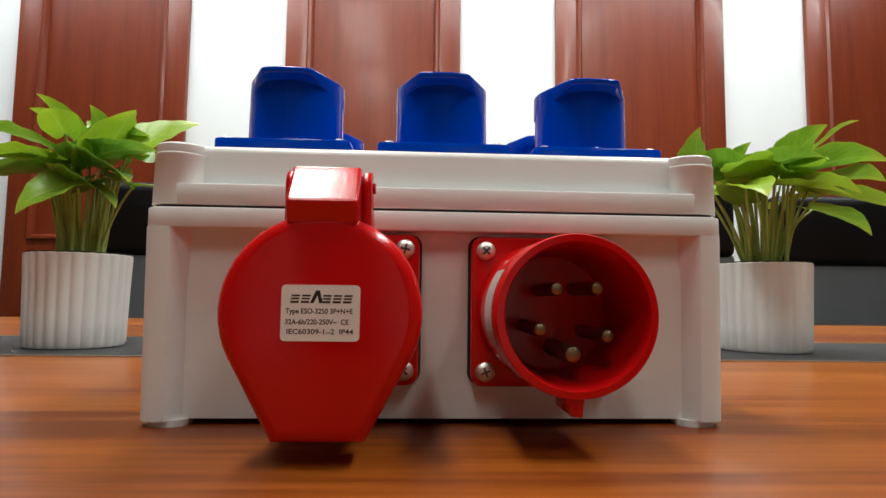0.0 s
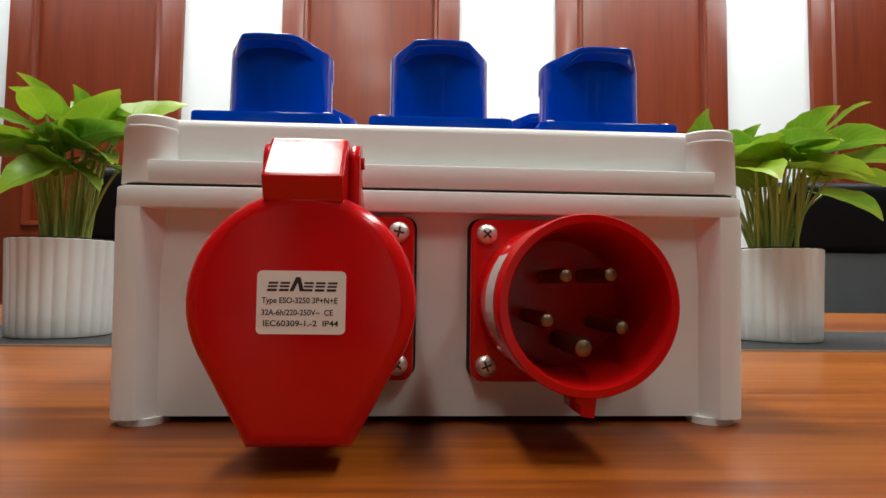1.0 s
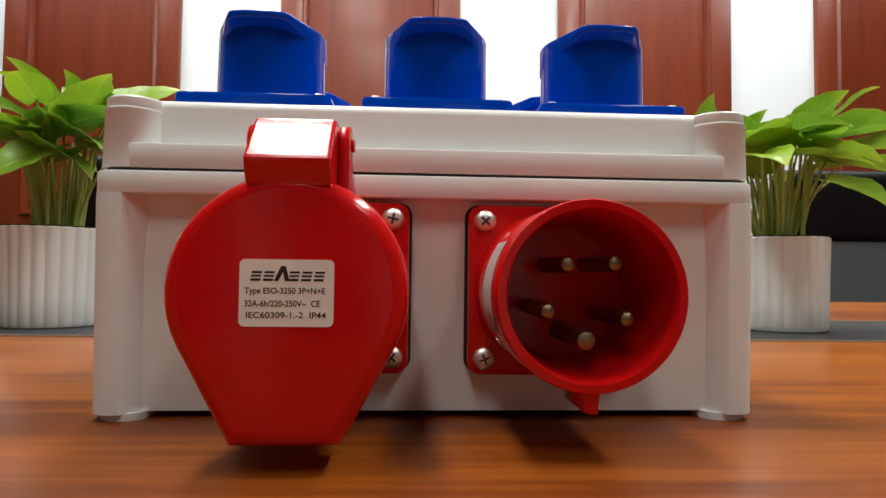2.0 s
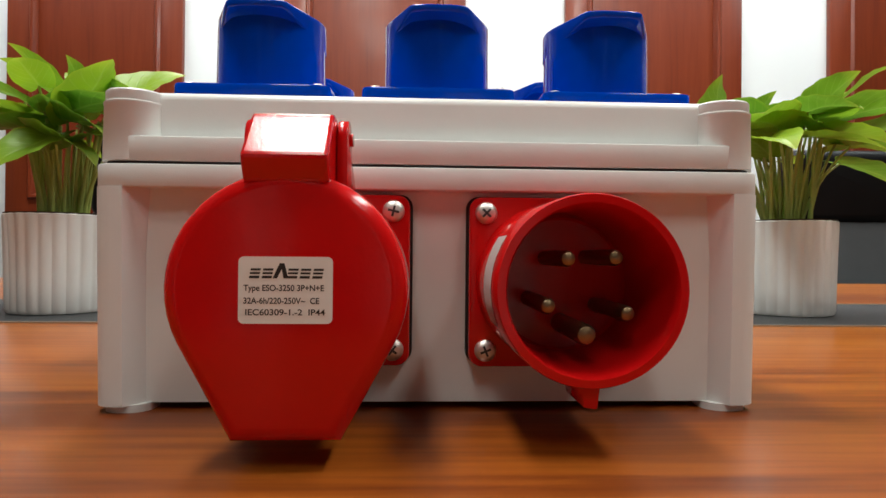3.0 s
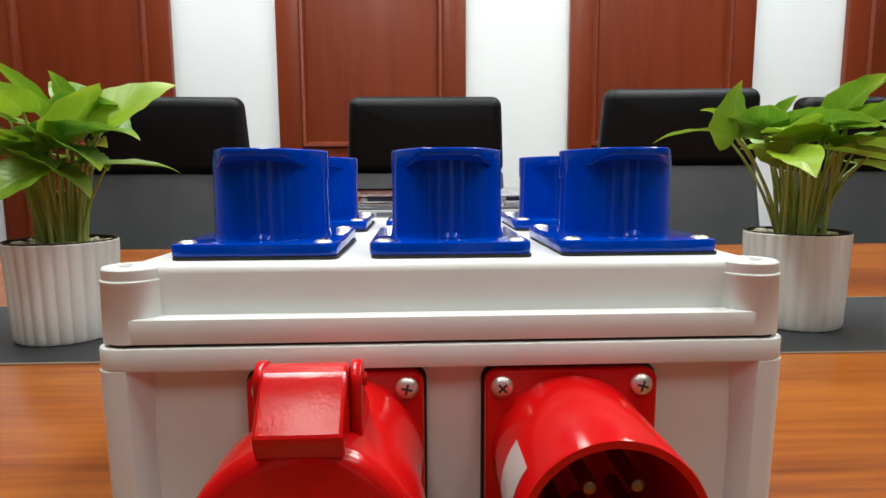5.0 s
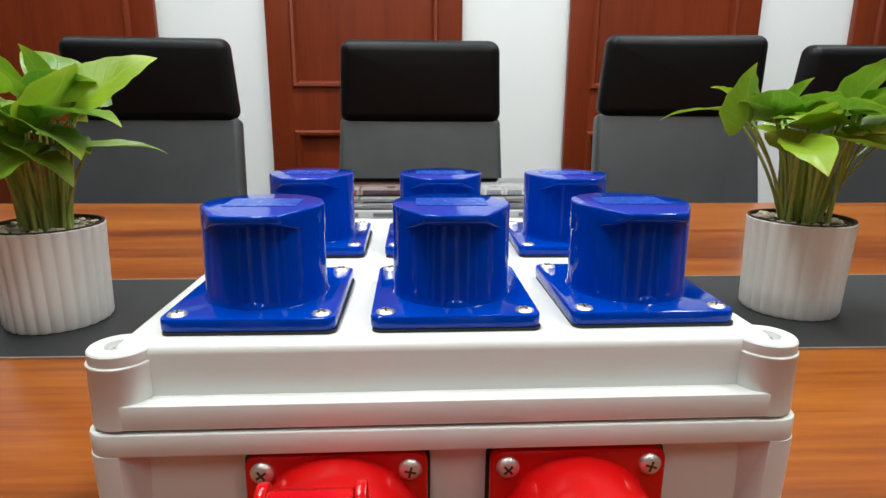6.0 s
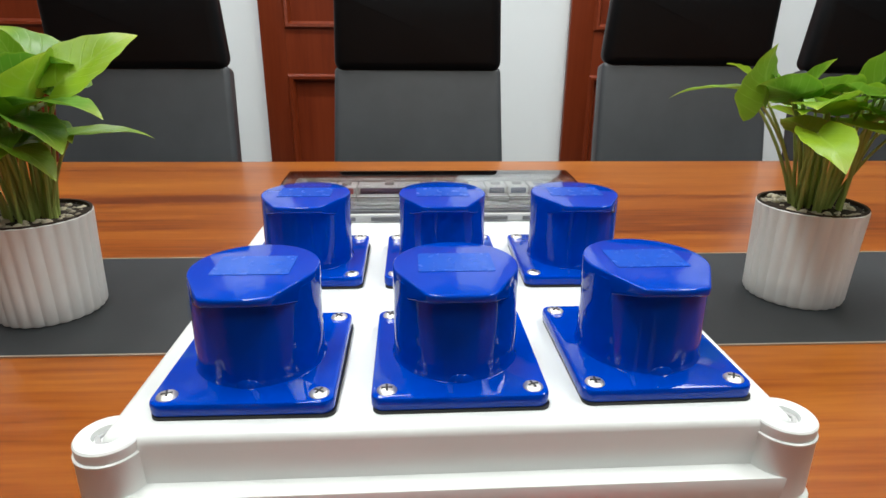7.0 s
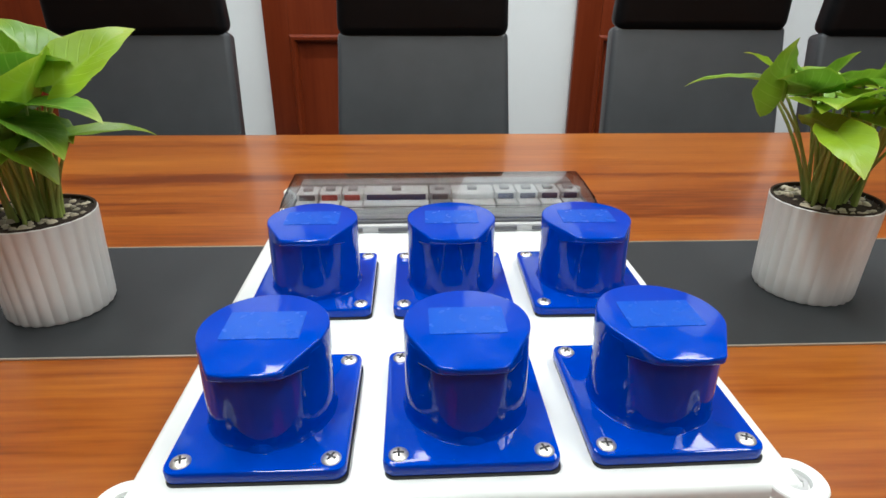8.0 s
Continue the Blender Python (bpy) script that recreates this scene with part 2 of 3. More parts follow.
def leaf_material(name, young, old, back, rib, tip):
    """Waxy leaf: two greens, a pale midrib with side veins, a yellowing tip and margin, light shining through."""
    m = bpy.data.materials.new(name)
    m.use_nodes = True
    nt, b = m.node_tree, m.node_tree.nodes["Principled BSDF"]

    def node(kind, **values):
        n = nt.nodes.new("ShaderNode" + kind)
        for k, v in values.items():
            n.inputs[k].default_value = v
        return n

    def sums(op, one, two, three=None):
        n = nt.nodes.new("ShaderNodeMath")
        n.operation = op
        for i, v in enumerate((one, two, three)):
            if v is None:
                continue
            if isinstance(v, (int, float)):
                n.inputs[i].default_value = v
            else:
                nt.links.new(v, n.inputs[i])
        return n.outputs[0]

    def spread(value, a, b, c, d):
        n = node("MapRange", **{"From Min": a, "From Max": b, "To Min": c, "To Max": d})
        nt.links.new(value, n.inputs["Value"])
        return n.outputs[0]

    def blend(fac, one, two):
        n = nt.nodes.new("ShaderNodeMix")
        n.data_type = "RGBA"
        nt.links.new(fac, n.inputs[0])
        nt.links.new(one, n.inputs[6])
        n.inputs[7].default_value = (*two, 1)
        return n.outputs[2]

    info, ramp, co, plan, parts = (node(k) for k in ("ObjectInfo", "ValToRGB", "TexCoord", "UVMap", "SeparateXYZ"))
    no = node("TexNoise", Scale=45.0, Detail=5.0)
    ramp.color_ramp.elements[0].color, ramp.color_ramp.elements[1].color = (*old, 1), (*young, 1)
    nt.links.new(info.outputs["Random"], ramp.inputs[0])
    nt.links.new(co.outputs["Object"], no.inputs["Vector"])
    plan.uv_map = "leaf_plan"
    nt.links.new(plan.outputs[0], parts.inputs[0])
    along, side = parts.outputs[0], sums("ABSOLUTE", sums("MULTIPLY_ADD", parts.outputs[1], 2.0, -1.0), 0)
    colour = blend(spread(no.outputs["Fac"], 0.45, 0.8, 0.0, 0.5), ramp.outputs[0], back)
    wave = sums("SINE", sums("MULTIPLY", sums("MULTIPLY_ADD", side, -0.32, along), 46.0), 0)
    vein = sums("MAXIMUM", spread(side, 0.02, 0.09, 1.0, 0.0), sums("MULTIPLY", spread(wave, 0.86, 1.0, 0.0, 0.55), spread(side, 0.75, 1.0, 1.0, 0.0)))
    colour = blend(sums("MULTIPLY", vein, 0.28), colour, rib)
    colour = blend(sums("MULTIPLY", sums("MAXIMUM", spread(along, 0.72, 1.0, 0.0, 1.0), spread(side, 0.9, 1.0, 0.0, 0.5)), 0.45), colour, tip)
    nt.links.new(colour, b.inputs["Base Color"])
    nt.links.new(spread(no.outputs["Fac"], 0.2, 0.8, 0.26, 0.5), b.inputs["Roughness"])
    bu = node("Bump", Strength=0.35, Distance=0.0008)
    nt.links.new(sums("MULTIPLY_ADD", no.outputs["Fac"], 0.6, sums("MULTIPLY", vein, -1.0)), bu.inputs["Height"])
    nt.links.new(bu.outputs[0], b.inputs["Normal"])
    tr, sh = node("BsdfTranslucent"), node("MixShader", Fac=0.35)
    nt.links.new(colour, tr.inputs["Color"])
    out = nt.nodes["Material Output"]
    nt.links.new(b.outputs[0], sh.inputs[1]), nt.links.new(tr.outputs[0], sh.inputs[2]), nt.links.new(sh.outputs[0], out.inputs["Surface"])
    return m


LEAF = leaf_material("leaf", (0.30, 0.48, 0.02), (0.11, 0.27, 0.02), (0.25, 0.45, 0.06), (0.42, 0.60, 0.14), (0.55, 0.60, 0.06))
STALK = material("stalk", (0.36, 0.45, 0.11), 0.45, vary=0.25, scale=60)

# ---- the room ----
WALL_Y, SIDE_X, BACK_Y = 2.8, 3.4, -2.6
setting("floor", block(-SIDE_X, SIDE_X, BACK_Y, WALL_Y, -0.1, 0), CARPET, "dark grey carpet floor of the meeting room", "floor")
# The raised recess past y 1.9 is added to keep the strip out of reflections.
setting("ceiling", join(block(-SIDE_X, SIDE_X, BACK_Y, 1.9, CEILING, COVE + 0.1), block(-SIDE_X, SIDE_X, 1.9, WALL_Y, COVE, COVE + 0.1)), CEIL_PAINT, "white painted ceiling with an added recess that hides the wall wash", "ceiling")
setting("wall_north", block(-SIDE_X, SIDE_X, WALL_Y, WALL_Y + 0.15, 0, COVE), WALL_PAINT, "white painted wall between the wood panels", "wall")
setting("wall_south", block(-SIDE_X, SIDE_X, BACK_Y - 0.15, BACK_Y, 0, COVE), WALL_PAINT, "plain white painted wall", "wall")
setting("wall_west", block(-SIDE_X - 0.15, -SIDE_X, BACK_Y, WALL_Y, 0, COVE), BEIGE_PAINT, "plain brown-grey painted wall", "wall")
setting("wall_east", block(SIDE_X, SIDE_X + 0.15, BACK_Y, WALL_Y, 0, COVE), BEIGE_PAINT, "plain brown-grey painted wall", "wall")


def picture_frame(x0, x1, z0, z1, w, y0, y1):
    """A mitred moulding round an opening, with a rounded face."""
    bm = bmesh.new()
    prof = [(0, y1), (0, y1 - 0.6 * (y1 - y0)), (0.3 * w, y0), (0.65 * w, y0 + 0.1 * (y1 - y0)), (w, y1 - 0.3 * (y1 - y0)), (w, y1)]
    rings = []
    for sx, sz, x, z in ((1, 1, x0, z0), (-1, 1, x1, z0), (-1, -1, x1, z1), (1, -1, x0, z1)):
        rings.append([bm.verts.new((x + sx * d, y, z + sz * d)) for d, y in prof])
    for i in range(4):
        a, b = rings[i], rings[(i + 1) % 4]
        for k in range(len(prof)):
            bm.faces.new((a[k], a[(k + 1) % len(prof)], b[(k + 1) % len(prof)], b[k]))
    return bm


def wood_panel(x0, x1, y=WALL_Y, turn=0.0):
    """A door-like cherry panel on the wall, with an upper and a lower field."""
    t = thing("wall_panel", ((x0 + x1) / 2, y, 0), "polished reddish cherry wood wall panel with moulded fields", "wall panel", "cherry panels along the walls", "structure", turn)
    h, s, f = (x1 - x0) / 2, 0.105, -0.03
    top = COVE - 0.06
    part("stile", block(-h, -h + s, f, 0, 0, top, 0.003), PANEL_WOOD, t)
    part("stile", block(h - s, h, f, 0, 0, top, 0.003), PANEL_WOOD, t)
    for z0, z1 in ((0, 0.16), (0.86, 1.05), (top - 0.12, top)):
        part("rail", block(-h + s, h - s, f, 0, z0, z1), PANEL_WOOD, t)
    for z0, z1 in ((0.16, 0.86), (1.05, top - 0.12)):
        fld = part("field", block(-h + s, h - s, -0.012, 0, z0, z1), PANEL_WOOD, t)
        part("moulding", picture_frame(-h + s - 0.004, h - s + 0.004, z0 - 0.004, z1 + 0.004, 0.032, f - 0.012, -0.012), PANEL_WOOD, fld)


for a, b in ((-2.87, -2.40), (-1.925, -1.13), (-0.665, 0.185), (0.66, 1.512), (1.945, 2.79)):
    wood_panel(a, b)
    wood_panel(a, b, BACK_Y, 180)
for a, b in ((-2.40, -1.925), (-1.13, -0.665), (0.185, 0.66), (1.512, 1.945)):
    setting("baseboard", block(a, b, WALL_Y - 0.015, WALL_Y, 0, 0.1, 0.003), PANEL_WOOD, "cherry wood baseboard along the white wall", "baseboard")

for x, y, watts in LAMPS:
    lamp = thing("ceiling_light", (x, y, CEILING), "long white ceiling light panel, out of view, with a glowing diffuser", "ceiling light", "ceiling lights over the table")
    part("frame", join(block(-0.16, -0.14, -0.47, 0.47, -0.01, 0), block(0.14, 0.16, -0.47, 0.47, -0.01, 0), block(-0.14, 0.14, -0.47, -0.45, -0.01, 0), block(-0.14, 0.14, 0.45, 0.47, -0.01, 0)), LAMP_TRIM, lamp)
    part("diffuser", block(-0.14, 0.14, -0.45, 0.45, -0.006, -0.001), LAMP_GLOW, lamp)
    light = bpy.data.lights.new("panel_glow", "AREA")
    light.shape, light.size, light.size_y, light.energy, light.color = "RECTANGLE", 0.27, 0.88, watts, (1.0, 0.97, 0.92)
    light.spread = radians(150)
    new("panel_glow", light).matrix_world = pose(x, y, CEILING - 0.012)

# Added strip, unseen: it evens out the brightness of the north wall.
strip = thing("light_strip", (0, 2.02, COVE), "added unseen light strip that brightens the white wall evenly", "ceiling light")
part("housing", join(block(-2.9, 2.9, -0.06, -0.05, -0.02, 0), block(-2.9, 2.9, 0.05, 0.06, -0.02, 0)), LAMP_TRIM, strip)
part("diffuser", block(-2.9, 2.9, -0.05, 0.05, -0.006, -0.002), LAMP_GLOW, strip)
light = bpy.data.lights.new("strip_glow", "AREA")
light.shape, light.size, light.size_y, light.energy, light.color = "RECTANGLE", 5.7, 0.09, STRIP_WATTS, (0.93, 0.97, 1.0)
new("strip_glow", light).matrix_world = pose(0, 2.02, COVE - 0.012)

# ---- the table ----
TOP = 0.75
table = thing("meeting_table", (0, 0.706, 0), "long polished orange-brown wood meeting table", "table")
part("tabletop", block(-2.3, 2.3, -0.746, 0.746, TOP - 0.045, TOP, 0.003, 2), TABLE_WOOD, table)
part("apron", block(-2.0, 2.0, -0.5, -0.46, 0.45, TOP - 0.045), TABLE_WOOD, table)
part("apron", block(-2.0, 2.0, 0.46, 0.5, 0.45, TOP - 0.045), TABLE_WOOD, table)
for x in (-1.7, 0.0, 1.7):
    part("pedestal", block(x - 0.25, x + 0.25, -0.4, 0.4, 0, TOP - 0.045, 0.004), TABLE_WOOD, table)
inlay = part("runner", block(-2.25, 2.25, -0.121, 0.122, TOP - 0.004, TOP + 0.0012, 0.0008, 1), RUNNER, table, "charcoal grey leather strip along the table's middle")
part("edge_strip", block(-2.25, 2.25, -0.1235, -0.121, TOP - 0.004, TOP + 0.0016), EDGE_STRIP, inlay)
part("edge_strip", block(-2.25, 2.25, 0.122, 0.1245, TOP - 0.004, TOP + 0.0016), EDGE_STRIP, inlay)

# ---- the distribution box ----
BOX_Y = 0.2805
box = thing("distribution_box", (0.0006, BOX_Y, TOP), "off-white plastic power distribution box with red and blue sockets", "power box", turn=0.6)
HX, LEN, SEAM, LID_TOP = 0.1428, 0.3885, 0.1045, 0.1365


def notched(hx, y0, y1, post, cut, slope, r):
    """A box outline with a standing post at each corner and the sides set back between the posts."""
    def corner(cx, cy, a0):
        return [(cx + r * math.cos(radians(a0 + 90 * k / 5)), cy + r * math.sin(radians(a0 + 90 * k / 5))) for k in range(6)]
    p = []
    p += corner(hx - r, y1 - r, 0)
    p += [(hx - post, y1), (hx - post - slope, y1 - cut), (-hx + post + slope, y1 - cut), (-hx + post, y1)]
    p += corner(-hx + r, y1 - r, 90)
    p += [(-hx, y1 - post), (-hx + cut, y1 - post - slope), (-hx + cut, y0 + post + slope), (-hx, y0 + post)]
    p += corner(-hx + r, y0 + r, 180)
    p += [(-hx + post, y0), (-hx + post + slope, y0 + cut), (hx - post - slope, y0 + cut), (hx - post, y0)]
    p += corner(hx - r, y0 + r, 270)
    p += [(hx, y0 + post), (hx - cut, y0 + post + slope), (hx - cut, y1 - post - slope), (hx, y1 - post)]
    return p


lower = prism(notched(HX, 0, LEN, 0.0135, 0.0085, 0.006, 0.009), 0.003, 0.0945, "z")
for v in lower.verts:
    if v.co.z < 0.01:
        v.co.x *= 0.993
        v.co.y = LEN / 2 + (v.co.y - LEN / 2) * 0.994
base = part("base_body", lower, BOX_WHITE, box)
part("rim_band", prism(rounded(-HX, HX, 0, LEN, 0.010), 0.0943, SEAM - 0.0006, "z", 0.0008, 2), BOX_WHITE, base)
part("seal_gap", prism(rounded(-HX + 0.003, HX - 0.003, 0.003, LEN - 0.003, 0.008), SEAM - 0.001, SEAM + 0.001), RUBBER, base, "dark gap below the lid")
for sx in (-1, 1):
    for sy in (0, 1):
        x, y = sx * (HX - 0.0135), 0.0130 if sy == 0 else LEN - 0.0130
        part("foot", prism(rounded(x - 0.0098, x + 0.0098, y - 0.0098, y + 0.0098, 0.008), 0, 0.0032), BOX_WHITE, base)
for sx in (-1, 1):
    web = bmesh.new()
    xa, xb = sx * (HX - 0.0135), sx * (HX - 0.0215)
    vs = [web.verts.new(c) for c in ((xa, 0.0004, 0.0945), (xb, 0.0085, 0.0945), (sx * (HX - 0.0195), 0.0086, 0.060), (xa, 0.009, 0.0945))]
    for tri in ((0, 1, 2), (0, 2, 3), (1, 2, 3), (0, 1, 3)):
        web.faces.new([vs[i] for i in tri])
    part("corner_web", web, BOX_WHITE, base, smooth=0)

lid = part("lid", prism(rounded(-HX + 0.0008, HX - 0.0008, 0.0008, LEN - 0.0008, 0.0126, 8), SEAM + 0.0008, 0.1155, "z", 0.0005, 2), BOX_WHITE, box, "off-white lid with raised top")
part("raised_top", prism(rounded(-HX + 0.0108, HX - 0.0108, 0.0095, LEN - 0.0095, 0.004), 0.115, LID_TOP, "z", 0.005, 4, LID_TOP), BOX_WHITE, lid)
cap = None
for sx, sy in ((-1, 0), (1, 0), (-1, 1), (1, 1)):
    x, y = sx * (HX - 0.0132), 0.0132 if sy == 0 else LEN - 0.0132
    part("corner_post", lathe([(0.0128, SEAM + 0.0010), (0.0124, 0.1290), (0.0126, 0.1293), (0.0126, 0.1305), (0.0120, 0.1309)], 48, (x, y, 0)), BOX_WHITE, lid)
    if cap is None:
        cap = part("corner_cap", lathe([(0.0116, 0.1306), (0.0119, 0.1311), (0.0119, 0.1350), (0.0113, 0.1357), (0.0058, 0.1357), (0.0053, 0.1335)], 40), BOX_WHITE, lid)
        part("cap_recess", lathe([(0.0054, 0.1325), (0.0053, 0.1342), (0.0034, 0.1344), (0.0028, 0.1330)], 6), CAP_GREY, cap, "grey hexagonal recess")
        cap.matrix_basis = pose(x, y, 0)
    else:
        c = again(cap, "corner_cap", lid, pose(x, y, 0))
        again(cap.children[0], "cap_recess", c, Matrix())


def screw_mesh(r):
    """A domed cross-head screw, head along z."""
    head = lathe([(r, 0), (r, r * 0.18), (r * 0.86, r * 0.38), (r * 0.55, r * 0.52), (r * 0.2, r * 0.57)], 20)
    cross = join(block(-r * 0.5, r * 0.5, -r * 0.1, r * 0.1, r * 0.3, r * 0.585), block(-r * 0.1, r * 0.1, -r * 0.5, r * 0.5, r * 0.3, r * 0.585))
    return head, cross


def screws(parent, places, r, m, seed):
    rng = random.Random(seed)
    first = None
    for p in places:
        mm = Matrix.Translation(p) @ m @ pose(0, 0, 0, 0, 0, rng.uniform(0, 90))
        if first is None:
            head, cross = screw_mesh(r)
            first = part("screw", head, STEEL, parent, "domed steel cross-head screw")
            slot = part("screw_slot", cross, SLOT, None)
            slot.data.materials[0] = SLOT
            bm = bmesh.new()
            bm.from_mesh(first.data)
            n = len(bm.faces)
            bm.from_mesh(slot.data)
            bm.faces.ensure_lookup_table()
            for f in bm.faces[n:]:
                f.material_index = 1
                f.smooth = False
            bm.to_mesh(first.data)
            bm.free()
            first.data.materials.append(SLOT)
            bpy.data.objects.remove(slot)
            first.matrix_basis = mm
        else:
            again(first, "screw", parent, mm)


# Blue sockets: flange, gasket, round body and hinged lid.
def blue_socket(x, y, turn):
    w, d = 0.0353, 0.0388
    fl = part("blue_socket", prism(rounded(-w, w, -d, d, 0.005), LID_TOP + 0.0012, LID_TOP + 0.0070, "z", 0.0011, 2), BLUE, box, "blue socket with a closed hinged lid")
    fl.matrix_basis = pose(x, y, 0, 0, 0, turn)
    part("gasket", prism(rounded(-w + 0.0006, w + 0.0003, -d - 0.0002, d - 0.0008, 0.004), LID_TOP - 0.001, LID_TOP + 0.0014), RUBBER, fl, "black rubber gasket")
    z0 = LID_TOP + 0.0068
    part("socket_body", lathe([(0.0282, z0 - 0.001), (0.0273, z0 + 0.0010), (0.0268, z0 + 0.003), (0.0264, 0.1785), (0.0262, 0.1812)], 72, (0, -0.0008, 0)), BLUE, fl)
    part("drain_nub", moved(lathe([(0.0062, z0 - 0.001), (0.0056, z0 + 0.0006), (0.0042, z0 + 0.0022), (0.0024, z0 + 0.0034), (0.0006, z0 + 0.0040)], 24), Matrix.Translation((0.0005, -0.0252, 0)) @ Matrix.Diagonal((1.2, 0.72, 1.2, 1)) @ Matrix.Translation((0, 0, -z0 * 0.1667))), BLUE, fl)
    out = []
    for k in range(25):
        a = radians(-22 + 224 * k / 24)
        out.append((0.0268 * math.cos(a), 0.0010 + 0.0268 * math.sin(a)))
    out += [(-0.0140, -0.0306), (-0.0122, -0.0321), (-0.0060, -0.0332), (0.0060, -0.0332), (0.0122, -0.0321), (0.0140, -0.0306)]
    lid_bm = prism(out, 0.1808, 0.1840, "z", 0.0009, 3)
    for v in lid_bm.verts:
        if v.co.z < 0.1822:
            v.co.z -= 0.0105 * min(1, max(0, (v.co.y + 0.0330) / 0.030))
    cov = part("socket_lid", lid_bm, BLUE, fl)
    part("hinge_block", block(-0.009, 0.009, 0.0225, 0.0300, z0, 0.1815, 0.002), BLUE, fl)
    part("clear_sticker", prism(rounded(-0.0160, 0.0160, -0.0095, 0.0115, 0.0008, 2), 0.1838, 0.18425), STICKER_BLUE, cov, "pale rating sticker on the lid")
    screws(fl, [(sx * 0.0291, sy * 0.0327, LID_TOP + 0.0058) for sx in (-1, 1) for sy in (-1, 1)], 0.0044, Matrix(), round(1000 * (x + 3 * y)))
    return fl


for xx, yy, turn in ((-0.0822, 0.0575, -0.6), (0.002, 0.0580, 0.0), (0.0857, 0.0600, 0.4), (-0.0805, 0.1785, 0.0), (0.0030, 0.1775, -0.4), (0.0855, 0.1760, -1.0)):
    blue_socket(xx, yy, turn)

# Red socket with its hanging flap, and the red inlet beside it.
FACE = 0.0090
OUT = Matrix.Rotation(radians(90), 4, "X")


def red_flange(name, cx, cz, label):
    w = 0.0362
    fl = part(name, prism(rounded(-w, w, -w, w, 0.0055), -0.0050, 0.0008, "y", 0.0011, 2), RED, box, label)
    fl.matrix_basis = pose(cx, FACE - 0.0025, cz)
    part("gasket", prism(rounded(-w - 0.0011, w + 0.0011, -w + 0.0006, w + 0.0005, 0.0055), 0.0006, 0.0030, "y"), RUBBER, fl, "black rubber gasket")
    screws(fl, [(sx * 0.0292, -0.0048, sz * 0.0292) for sx in (-1, 1) for sz in (-1, 1)], 0.0047, OUT, round(1000 * cx))
    return fl


socket = red_flange("red_socket", -0.0465, 0.0562, "red five-pole socket with a closed spring flap")
part("socket_body", lathe([(0.0335, -0.049), (0.0345, -0.030), (0.0352, -0.006), (0.0360, -0.0045)], 64, axis="y"), RED, socket)
flap_out = []
for k in range(33):
    a = radians(-28 + 236 * k / 32)
    flap_out.append((0.0378 * math.cos(a) - 0.0012, 0.0372 * math.sin(a)))
flap_out += [(-0.0182, -0.0472), (0.0160, -0.0472)]
flap = part("flap", prism(flap_out, -0.0725, -0.0480, "y", 0.0055, 6, -0.0725), RED, socket, "glossy red flap with a pointed tongue")
arm = [(-0.0722, 0.0330), (-0.0745, 0.0375), (-0.0757, 0.0410), (-0.0642, 0.0546), (-0.0622, 0.0562), (-0.0590, 0.0570), (-0.0545, 0.0567), (-0.0480, 0.0530), (-0.0430, 0.0450), (-0.0480, 0.0320)]
part("hinge_arm", prism(arm, -0.0142, 0.0122, "x", 0.0012, 2), RED, flap, smooth=12)
for sx in (-1, 1):
    ear = [(-0.0575, 0.028), (-0.0580, 0.050)] + [(-0.0515 + 0.0065 * math.cos(radians(a)), 0.0500 + 0.0065 * math.sin(radians(a))) for a in range(160, -41, -20)] + [(-0.030, 0.034), (-0.030, 0.028)]
    part("hinge_ear", prism(ear, sx * 0.0152 - 0.0010 - 0.0018, sx * 0.0152 - 0.0010 + 0.0018, "x", 0.0006, 2), RED, socket)
part("hinge_pin", lathe([(0.0022, -0.0172), (0.0022, 0.0172)], 16, (0, -0.0515, 0.0500), "x"), RED, socket)
part("rating_sticker", prism(rounded(-0.0148, 0.0136, -0.0102, 0.0102, 0.0016, 4), -0.07285, -0.0724, "y"), PAPER, flap, "white rating sticker with black print")


def lettering(text, size, x, z, parent, y, width=None):
    cu = bpy.data.curves.new("print", "FONT")
    cu.body, cu.size, cu.extrude, cu.offset = text, size, 0.00003, 0.00004
    tmp = new("print", cu)
    bpy.context.view_layer.update()
    me = bpy.data.meshes.new_from_object(tmp.evaluated_get(bpy.context.evaluated_depsgraph_get()))
    bpy.data.objects.remove(tmp)
    xs = [v.co.x for v in me.vertices]
    k = (width / (max(xs) - min(xs))) if width else 1.0
    me.transform(Matrix.Translation((x, y, z)) @ OUT @ Matrix.Diagonal((k, 1, 1, 1)) @ Matrix.Translation((-min(xs), 0, 0)))
    me.materials.clear()
    me.materials.append(INK)
    ob = new("print", me)
    ob.parent = parent
    return ob


PY = -0.07288
lettering("Type ESO-3250 3P+N+E", 0.0026, -0.0132, -0.0002, flap, PY, 0.0242)
lettering("32A-6h/220-250V~  CE", 0.0026, -0.0132, -0.0041, flap, PY, 0.0228)
lettering("IEC60309-1.-2  IP44", 0.0026, -0.0126, -0.0076, flap, PY, 0.0240)
